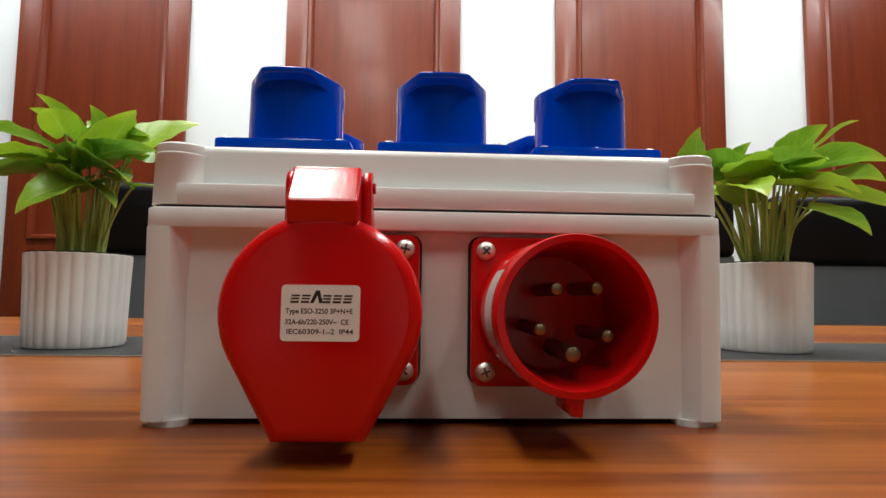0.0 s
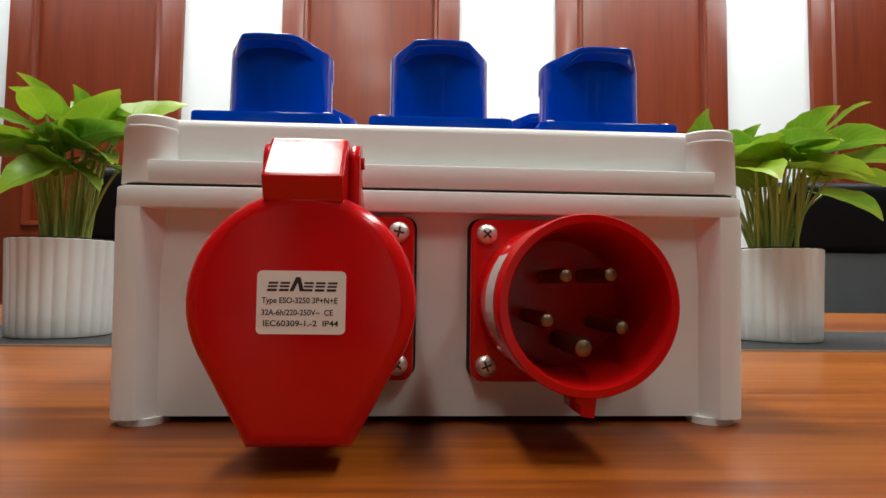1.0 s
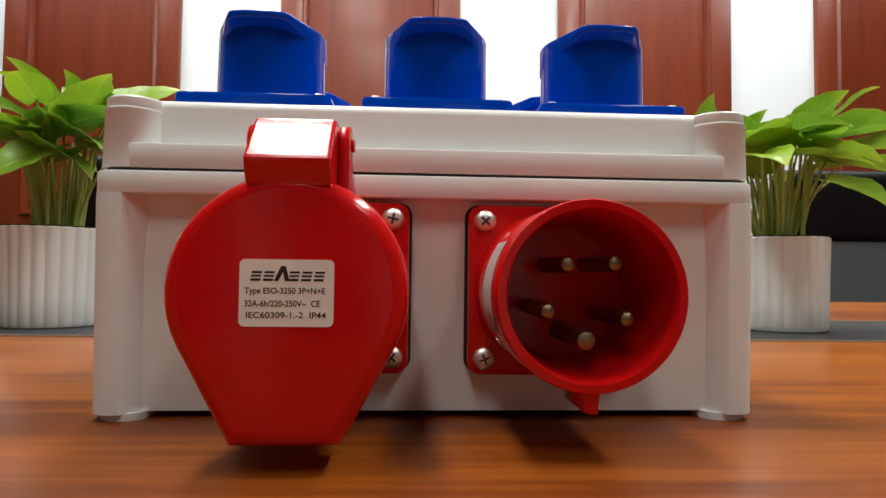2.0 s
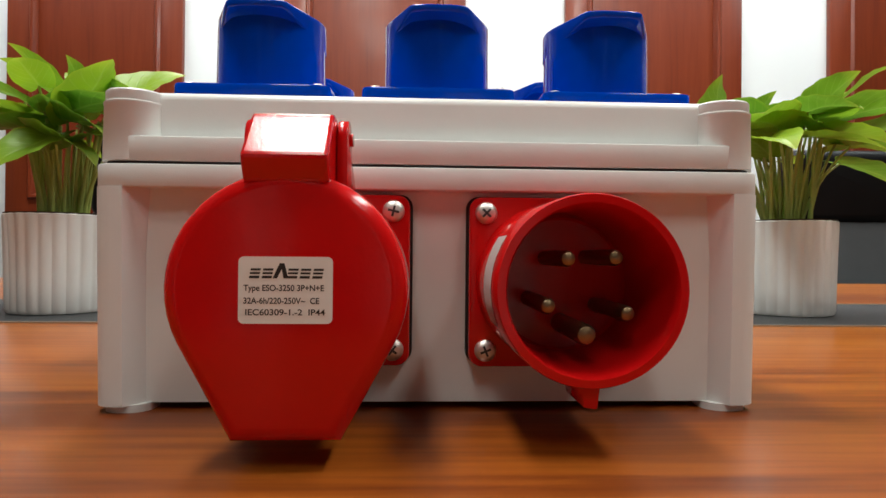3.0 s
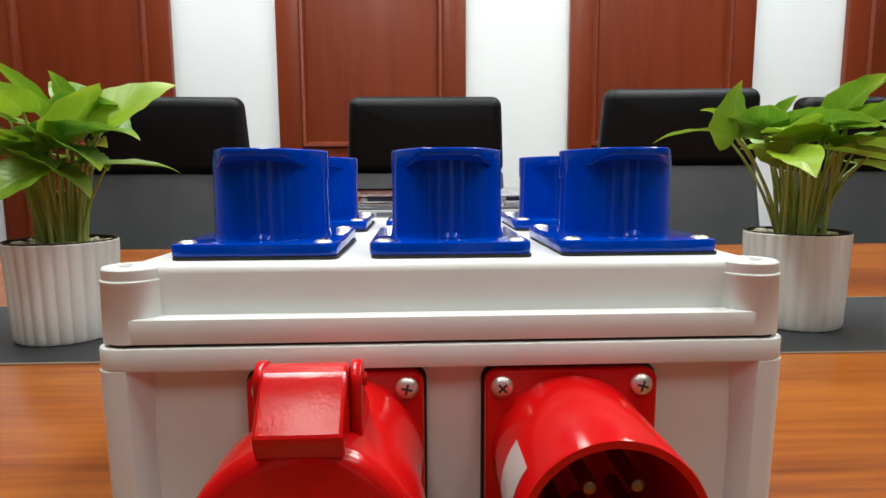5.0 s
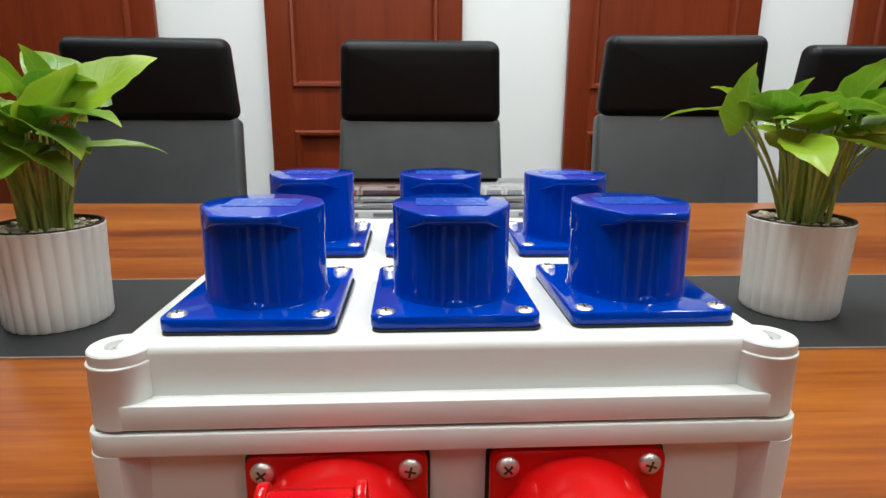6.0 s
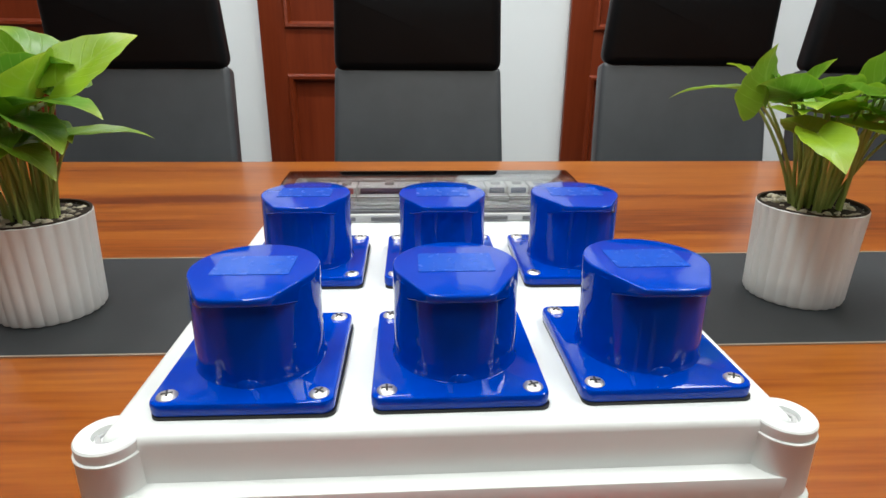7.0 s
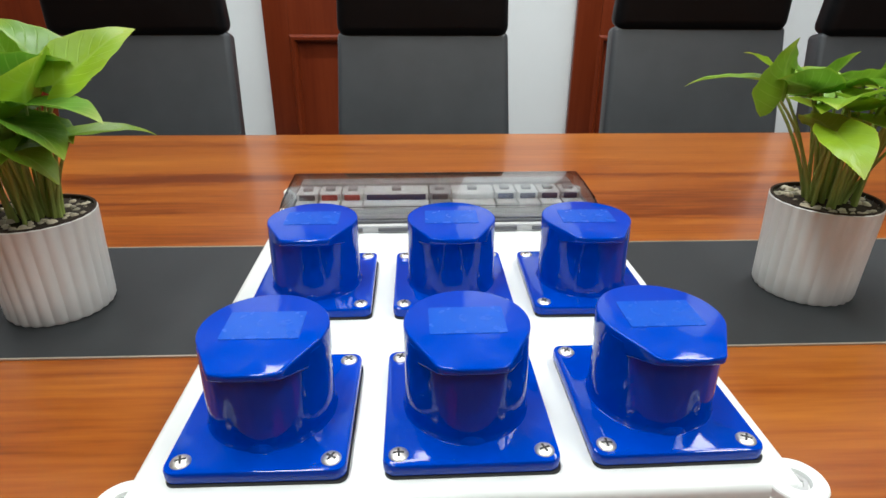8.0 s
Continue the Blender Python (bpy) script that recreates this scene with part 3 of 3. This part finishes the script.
# The maker's mark, as plain slanted shapes.
for k in range(6):
    x, w, h = -0.0116 + 0.0038 * k, 0.0030, 0.0030 if k != 2 else 0.0046
    z = 0.0036
    if k == 2:
        shape = [(x - 0.0005, z), (x + 0.0008, z), (x + 0.0022, z + 0.0028), (x + 0.0028, z), (x + 0.0042, z), (x + 0.0030, z + h), (x + 0.0016, z + h)]
        part("mark", prism(shape, PY - 0.00003, PY + 0.00003, "y"), INK, flap, smooth=0)
    else:
        for a, b in ((0.0, 0.25), (0.42, 0.62), (0.78, 1.0)):
            q = 0.18
            part("mark", prism([(x + q * a * h, z + a * h), (x + w + q * a * h, z + a * h), (x + w + q * b * h, z + b * h), (x + q * b * h, z + b * h)], PY - 0.00003, PY + 0.00003, "y"), INK, flap, smooth=0)

inlet = red_flange("red_inlet", 0.0512, 0.0558, "open red five-pin inlet with brass pins")
sleeve = part("sleeve", lathe([(0.0335, -0.0045), (0.0328, -0.010), (0.0326, -0.0610), (0.0321, -0.0622), (0.0294, -0.0622), (0.0288, -0.0612), (0.0272, -0.0150), (0.0262, -0.0140), (0.001, -0.0140)], 72, axis="y"), RED, inlet)
part("key_nub", prism([(-0.0052, -0.0300), (-0.0046, -0.0345), (-0.0030, -0.0352), (-0.0026, -0.0392), (0.0022, -0.0398), (0.0034, -0.0300)], -0.0600, -0.036, "y", 0.0008, 2), RED, inlet)
for x, z, r in ((-0.0130, -0.0060, 0.0029), (0.0005, -0.0160, 0.0038), (0.0150, -0.0085, 0.0029), (-0.0060, 0.0105, 0.0029), (0.0108, 0.0110, 0.0029)):
    part("pin", lathe([(r, -0.0135), (r, -0.0500), (r * 0.8, -0.0522), (r * 0.4, -0.0530)], 20, (x, 0, z), "y"), BRASS, inlet, "brass contact pin")
side = bmesh.new()
ring = []
for k in range(9):
    a = radians(146 + 58 * k / 8)
    ring.append([side.verts.new((0.0331 * math.cos(a), yy, 0.0331 * math.sin(a))) for yy in (-0.052, -0.031)])
for a, b in zip(ring, ring[1:]):
    side.faces.new((a[0], b[0], b[1], a[1]))
bmesh.ops.solidify(side, geom=side.faces[:], thickness=0.0002)
part("rating_sticker", side, PAPER, inlet, "white sticker on the sleeve's side")

# Smoked window over the breakers at the box's far end.
Y0, Y1 = 0.2675, 0.3725
WX, WW = 0.0015, 0.1285


def across(x0, x1, y0, y1, z0, z1, bevel=0.0):
    return block(WX + x0, WX + x1, Y0 + y0, Y0 + y1, LID_TOP + z0, LID_TOP + z1, bevel)


win = part("breaker_frame", join(across(-WW, WW, 0, 0.008, -0.001, 0.006, 0.001), across(-WW, WW, 0.101, 0.105, -0.001, 0.006, 0.001), across(-WW, -WW + 0.006, 0.008, 0.101, -0.001, 0.006), across(WW - 0.006, WW, 0.008, 0.101, -0.001, 0.006)), GREY_PLASTIC, box, "grey frame of the breaker window")
for x in (-0.075, -0.035, 0.045, 0.085):
    part("latch", across(x - 0.014, x + 0.014, -0.0012, 0.002, 0.0015, 0.0045, 0.0004), DARK_GREY, win, "dark grey latch")
shell = [(0.006, 0.006), (0.008, 0.0125), (0.013, 0.0170), (0.024, 0.0200), (0.055, 0.0222), (0.083, 0.0228), (0.093, 0.0200), (0.100, 0.0130), (0.102, 0.006)]
shell = [(Y0 + y, LID_TOP + z) for y, z in shell]
mid = Y0 + 0.054
inner = [(y + (0.0018 if y < mid else -0.0018), z - (0.0016 if z > LID_TOP + 0.007 else 0)) for y, z in shell]
hood = prism(shell + inner[::-1], WX - WW + 0.005, WX + WW - 0.005, "x")
for sx in (-1, 1):
    hood = join(hood, prism(shell, WX + sx * (WW - 0.0038) - 0.0009, WX + sx * (WW - 0.0038) + 0.0009, "x"))
hood_ob = part("smoked_hood", hood, SMOKED, win, "smoked see-through hinged hood", 20)
part("hood_lip", across(-WW + 0.004, WW - 0.004, 0.0045, 0.0065, 0.0058, 0.0082, 0.0005), DARK_GREY, hood_ob, "dark lower edge of the hood")
for x in (-0.070, 0.070):
    part("hood_hinge", across(x - 0.016, x + 0.016, 0.1005, 0.1045, 0.005, 0.0095, 0.001), DARK_GREY, hood_ob)
part("breaker_tray", across(-WW + 0.006, WW - 0.006, 0.008, 0.101, -0.001, 0.002), DARK_GREY, win)
# Rear plate made taller: its grey stands in for the wall reflected in the hood.
part("cover_plate", join(across(-WW + 0.008, WW - 0.008, 0.010, 0.030, 0.002, 0.0085, 0.0006), across(-WW + 0.008, WW - 0.008, 0.0775, 0.0955, 0.002, 0.0150, 0.0006)), GREY_PLASTIC, win)
xb = WX - 0.1185
for w, body, mt in ((0.018, PAPER, DARK_GREY), (0.018, PAPER, LEVER_RED), (0.018, PAPER, LEVER_RED), (0.054, PAPER, NAVY), (0.018, GREY_PLASTIC, DARK_GREY), (0.036, PAPER, PAPER), (0.018, PAPER, NAVY), (0.018, PAPER, NAVY), (0.018, PAPER, NAVY), (0.016, GREY_PLASTIC, NAVY)):
    br = part("breaker", join(block(xb + 0.0004, xb + w - 0.0004, Y0 + 0.031, Y0 + 0.077, LID_TOP + 0.002, LID_TOP + 0.0110, 0.0006), block(xb + 0.0004, xb + w - 0.0004, Y0 + 0.043, Y0 + 0.065, LID_TOP + 0.0105, LID_TOP + 0.0165, 0.0006)), body, win, "modular circuit breaker behind the hood")
    part("lever", block(xb + 0.0025, xb + w - 0.0025, Y0 + 0.0415, Y0 + 0.0435, LID_TOP + 0.0112, LID_TOP + 0.0158, 0.0005), mt, br)
    part("toggle", block(xb + w / 2 - 0.004, xb + w / 2 + 0.004, Y0 + 0.050, Y0 + 0.058, LID_TOP + 0.0163, LID_TOP + 0.0190, 0.0008), GREY_PLASTIC, br, "grey switch toggle")
    xb += w + 0.0006

# ---- chairs ----
def cushion(w, h, d, r, puff, taper=0.0):
    """An upholstered pad, centred at its foot, standing in x and z, with softly crowned faces."""
    bm = prism(rounded(-w / 2, w / 2, 0, h, r, 5), -d / 2, d / 2, "y", min(d * 0.42, 0.03), 4)
    bmesh.ops.triangulate(bm, faces=[f for f in bm.faces if len(f.verts) > 4])
    bmesh.ops.subdivide_edges(bm, edges=[e for e in bm.edges if e.calc_length() > 0.05], cuts=2, use_grid_fill=True)
    for v in bm.verts:
        u, t = 2 * v.co.x / w, 2 * v.co.z / h - 1
        v.co.y *= 1 + puff * max(0, 1 - u * u) * max(0, 1 - t * t)
        v.co.x *= 1 + taper * (0.5 - v.co.z / h)
    return bm


def office_chair(x, y, turn, drop=0.0):
    c = thing("office_chair", (x, y, 0), "black leather high-back office chair behind the table", "chair", "chairs along the far side", turn=turn)
    back = part("backrest", moved(cushion(0.50, 0.489, 0.075, 0.016, 0.25, 0.06), pose(0, -0.012, 0.455 - drop, -12)), LEATHER_LIT, c, "black leather backrest pad, its colour lightened for the light it catches")
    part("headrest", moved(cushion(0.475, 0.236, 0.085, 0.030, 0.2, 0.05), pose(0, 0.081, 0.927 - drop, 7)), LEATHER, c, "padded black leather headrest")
    part("back_shell", moved(cushion(0.38, 0.58, 0.03, 0.04, 0.1), pose(0, 0.085, 0.46 - drop, -7)), LEATHER, c)
    part("seat", moved(cushion(0.50, 0.48, 0.09, 0.05, 0.15), pose(0, -0.02, 0.45 - drop, 90)), LEATHER, c)
    for s in (-1, 1):
        part("armrest", join(block(s * 0.29 - 0.022, s * 0.29 + 0.022, -0.36, -0.06, 0.615, 0.64, 0.008), block(s * 0.29 - 0.012, s * 0.29 + 0.012, -0.24, -0.16, 0.42, 0.62, 0.004)), LEATHER, c)
    part("column", lathe([(0.03, 0.09), (0.03, 0.25), (0.022, 0.26), (0.022, 0.42)], 20, (0, -0.22, 0)), CHROME, c)
    for k in range(5):
        a = radians(72 * k + 18)
        tip = (0.29 * math.cos(a), -0.22 + 0.29 * math.sin(a), 0.07)
        part("base_arm", tube([(0, -0.22, 0.10), tip], [0.022, 0.014], 8), CHROME, c)
        part("caster", lathe([(0.026, -0.02), (0.03, -0.012), (0.03, 0.012), (0.026, 0.02)], 16, (tip[0], tip[1], 0.03), "x"), RUBBER, c)
    return c


office_chair(-0.79, 1.83, 3)
office_chair(-0.003, 1.83, 0)
office_chair(0.775, 1.80, -3, -0.02)
office_chair(1.40, 1.83, -2)

# ---- plants ----
def flower_pot(x, y, turn, k, h):
    p = thing("plant_pot", (x, y, TOP + 0.0012), "fluted white ceramic pot with soil and pebbles", "plant pot", "potted plants on the table", turn=turn)
    flute = lambda a, z: (0.036 * abs(math.sin(13 * a)) - 0.026) * (1 if z < h - 0.004 else 0.3)
    part("pot_body", lathe([(0.044 * k, 0), (0.0490 * k, 0.0008), (0.0508 * k, 0.005), (0.0514 * k, 0.03), (0.0524 * k, 0.066), (0.0537 * k, h - 0.006), (0.0540 * k, h - 0.001), (0.0528 * k, h), (0.0508 * k, h - 0.001), (0.0500 * k, h - 0.014), (0.049 * k, h - 0.02)], 280, wave=flute), POT_WHITE, p)
    part("pot_lining", lathe([(0.0526 * k, h - 0.003), (0.0532 * k, h + 0.0012), (0.0505 * k, h + 0.0012), (0.0498 * k, h - 0.015)], 64), SOIL, p, "dark rim of the inner pot")
    soil = lathe([(0.0499 * k, h - 0.020), (0.0497 * k, h - 0.010), (0.038 * k, h - 0.0075), (0.02 * k, h - 0.006), (0.003, h - 0.0055)], 48)
    for v in soil.verts:
        v.co.z += 0.003 * noise.noise(v.co * 60)
    part("soil", soil, SOIL, p)
    rng = random.Random(int(1000 * x))
    stones = []
    for q in range(4):
        bm = bmesh.new()
        bmesh.ops.create_icosphere(bm, subdivisions=2, radius=0.0042)
        for v in bm.verts:
            v.co *= 1 + 0.25 * noise.noise(v.co * 300 + Vector((q * 7, 0, 0)))
            v.co.z *= 0.7
        s = part("pebble", bm, PEBBLE, p)
        stones.append(s)
    for q in range(70):
        a, r = rng.uniform(0, 6.283), rng.uniform(0.022, 0.0475)
        m = pose(r * math.cos(a), r * math.sin(a), h - 0.0055 + rng.uniform(0, 0.003), rng.uniform(0, 40), rng.uniform(0, 40), rng.uniform(0, 360)) @ Matrix.Scale(rng.uniform(0.6, 1.25), 4)
        if q < 4:
            stones[q].matrix_basis = m
        else:
            again(stones[q % 4], "pebble", p, m)
    return p


def leaf(plant, root, neck, tip, width, droop=0.2, roll=0.0, fold=0.25, seed=0):
    """A heart-shaped leaf from its neck to its tip, on a stalk that rises from the soil."""
    root, neck, tip = Vector(root), Vector(neck), Vector(tip)
    bend = (root + neck) / 2 + Vector(((neck.x - root.x) * -0.22, (neck.y - root.y) * -0.22, 0.012))
    pts = [root * (1 - t) ** 2 + bend * 2 * t * (1 - t) + neck * t * t for t in [k / 8 for k in range(9)]]
    part("stalk", tube(pts, [0.0022 - 0.0009 * k / 8 for k in range(9)], 7), STALK, plant)
    d = tip - neck
    ln = d.length
    f = d.normalized()
    s = f.cross(Vector((0, 0, 1)))
    s = s.normalized() if s.length > 0.05 else Vector((1, 0, 0))
    s = Matrix.Rotation(radians(roll), 3, f) @ s
    up = s.cross(f)
    bm = bmesh.new()
    n, m = 16, 4
    rows, plan = [], {}
    rng = random.Random(seed)
    ph = rng.uniform(0, 6)
    for i in range(n + 1):
        t = i / n
        half = 0.58 * width * (math.sin(math.pi * min(1, t * 0.93 + 0.07) ** 0.62) ** 0.85) * (1.0 if t < 0.97 else 0.6)
        half = max(half, 0.0004)
        row = []
        for j in range(-m, m + 1):
            q = j / m
            back = -0.10 * ln * (1 - t) ** 6 * (abs(q) * 2 - abs(q) ** 2) * 2
            z = fold * half * abs(q) ** 1.3 - droop * ln * (t * t - t) * -1.0 * -1.0
            z += 0.05 * half * math.sin(7 * t + ph + 2.5 * q)
            z -= 0.10 * ln * max(0, t - 0.7) ** 2 * 6
            z += 0.035 * half * abs(q) * math.sin(24 * (t - 0.35 * abs(q)) + ph)
            row.append(bm.verts.new(neck + f * (t * ln + back) + s * (q * half) + up * z))
            plan[row[-1]] = (t, 0.5 + 0.5 * q)
        rows.append(row)
    for a, b in zip(rows, rows[1:]):
        for j in range(2 * m):
            bm.faces.new((a[j], a[j + 1], b[j + 1], b[j]))
    uv = bm.loops.layers.uv.new("leaf_plan")
    for face in bm.faces:
        for loop in face.loops:
            loop[uv].uv = plan[loop.vert]
    return part("leaf", bm, LEAF, plant, smooth=80)


# ---- the two plants ----
def pothos(x, y, label):
    p = thing("pothos_plant", (x, y, TOP + 0.1), label, "plant", "potted plants on the table")
    rng = random.Random(int(abs(x) * 1e4))

    def grow(neck, tip, width, droop=0.15, roll=0.0, fold=0.22):
        a, r = math.atan2(neck[1] - y, neck[0] - x) + rng.uniform(-0.5, 0.5), rng.uniform(0.006, 0.028)
        o = Vector((x, y, TOP + 0.1))
        leaf(p, (r * math.cos(a), r * math.sin(a), -0.006), Vector(neck) - o, Vector(tip) - o, width, droop, roll, fold, rng.randrange(999))
    grow.more = rng
    grow.plant = p
    return grow


def filler(grow, x, y, n, z0, z1, r0, r1, reach):
    """Inner leaves and bare stalks that close the tuft."""
    rng = grow.more
    for k in range(n):
        a = 6.283 * (k + rng.uniform(-0.3, 0.3)) / n
        r, z = rng.uniform(r0, r1), rng.uniform(z0, z1)
        ln = rng.uniform(0.6, 1.0) * reach
        b = a + rng.uniform(-0.5, 0.5)
        grow((x + r * math.cos(a), y + r * math.sin(a), z), (x + (r + ln) * math.cos(b), y + (r + ln) * math.sin(b), z + rng.uniform(-0.02, 0.025)), ln * rng.uniform(0.55, 0.75), 0.18, rng.uniform(-25, 25))
    for k in range(12):
        a, r = rng.uniform(0, 6.283), rng.uniform(0.008, 0.034)
        top = Vector((1.35 * r * math.cos(a), 1.35 * r * math.sin(a), rng.uniform(0.085, 0.12)))
        foot = Vector((0.8 * r * math.cos(a), 0.8 * r * math.sin(a), -0.006))
        part("stalk", tube([foot, foot.lerp(top, 0.5) + Vector((rng.uniform(-0.004, 0.004), rng.uniform(-0.004, 0.004), 0)), top], [0.0023, 0.0019, 0.0014], 7), STALK, grow.plant)


flower_pot(-0.3976, 0.685, 0, 1.0, 0.1037)
flower_pot(0.4156, 0.7008, 10, 1.0, 0.1056)

g = pothos(-0.3976, 0.685, "green pothos plant with heart-shaped leaves in a white pot")
g((-0.368, 0.670, 0.962), (-0.322, 0.632, 1.013), 0.074, 0.10, 30)
g((-0.345, 0.680, 0.978), (-0.284, 0.722, 1.026), 0.052, 0.12, 35)
g((-0.338, 0.676, 0.934), (-0.278, 0.715, 0.928), 0.022, 0.22, 10)
g((-0.380, 0.660, 0.962), (-0.277, 0.620, 0.962), 0.052, 0.20, -5)
g((-0.408, 0.690, 0.992), (-0.454, 0.682, 1.043), 0.030, 0.10, 40)
g((-0.388, 0.700, 0.990), (-0.398, 0.690, 1.033), 0.034, 0.10, 20)
g((-0.383, 0.645, 0.935), (-0.418, 0.600, 0.893), 0.046, 0.18, -25)
g((-0.444, 0.690, 0.980), (-0.530, 0.692, 1.004), 0.048, 0.20, 10)
g((-0.450, 0.690, 0.955), (-0.512, 0.660, 0.944), 0.044, 0.20, 0)
g((-0.394, 0.670, 0.984), (-0.444, 0.655, 1.018), 0.034, 0.10, 30)
g((-0.392, 0.660, 0.955), (-0.312, 0.615, 0.932), 0.060, 0.20, -15)
g((-0.391, 0.720, 0.972), (-0.345, 0.745, 0.986), 0.046, 0.15, 10)
g((-0.363, 0.720, 0.978), (-0.432, 0.745, 1.034), 0.056, 0.12, -20)
g((-0.440, 0.720, 0.965), (-0.505, 0.750, 0.975), 0.050, 0.2, 0)
g((-0.410, 0.660, 0.945), (-0.470, 0.620, 0.930), 0.046, 0.2, 10)
g((-0.400, 0.650, 0.938), (-0.330, 0.628, 0.905), 0.050, 0.22, -10)
g((-0.425, 0.650, 0.955), (-0.480, 0.610, 0.950), 0.052, 0.22, 5)
g((-0.385, 0.690, 0.985), (-0.330, 0.690, 1.000), 0.050, 0.15, -20)
filler(g, -0.3976, 0.685, 7, 0.925, 0.985, 0.02, 0.045, 0.07)

g = pothos(0.4156, 0.7008, "leafy green pothos plant in a white fluted pot")
g((0.450, 0.700, 0.978), (0.488, 0.680, 1.030), 0.062, 0.10, -30)
g((0.512, 0.735, 1.012), (0.577, 0.742, 1.058), 0.030, 0.10, -20)
g((0.448, 0.680, 0.970), (0.565, 0.680, 0.990), 0.056, 0.20, -20)
g((0.480, 0.700, 0.955), (0.594, 0.720, 0.974), 0.060, 0.20, -10)
g((0.479, 0.680, 0.942), (0.572, 0.660, 0.918), 0.050, 0.22, 0)
g((0.510, 0.740, 0.932), (0.612, 0.766, 0.908), 0.040, 0.22, 0)
g((0.400, 0.670, 0.955), (0.342, 0.640, 0.962), 0.050, 0.18, 15)
g((0.399, 0.660, 0.946), (0.462, 0.598, 0.926), 0.042, 0.2, 0)
g((0.332, 0.688, 0.962), (0.327, 0.678, 1.021), 0.060, 0.10, 60)
g((0.345, 0.745, 0.972), (0.277, 0.782, 0.964), 0.026, 0.22, 0)
g((0.350, 0.740, 0.984), (0.326, 0.760, 1.000), 0.030, 0.18, 10)
g((0.378, 0.700, 0.972), (0.398, 0.690, 1.008), 0.030, 0.10, -30)
g((0.362, 0.640, 0.942), (0.346, 0.572, 0.922), 0.040, 0.2, 10)
g((0.370, 0.700, 0.964), (0.436, 0.700, 0.974), 0.050, 0.15, -15)
g((0.394, 0.680, 0.965), (0.440, 0.640, 0.950), 0.050, 0.18, 0)
g((0.455, 0.715, 0.972), (0.530, 0.705, 1.000), 0.038, 0.12, -25)
g((0.372, 0.690, 0.968), (0.318, 0.680, 0.985), 0.046, 0.15, 30)
g((0.430, 0.665, 0.950), (0.500, 0.640, 0.940), 0.054, 0.22, -5)
g((0.385, 0.665, 0.965), (0.345, 0.625, 0.968), 0.050, 0.2, 15)
g((0.420, 0.700, 0.974), (0.375, 0.690, 0.984), 0.048, 0.15, 20)
filler(g, 0.4156, 0.7008, 8, 0.925, 0.985, 0.02, 0.05, 0.07)
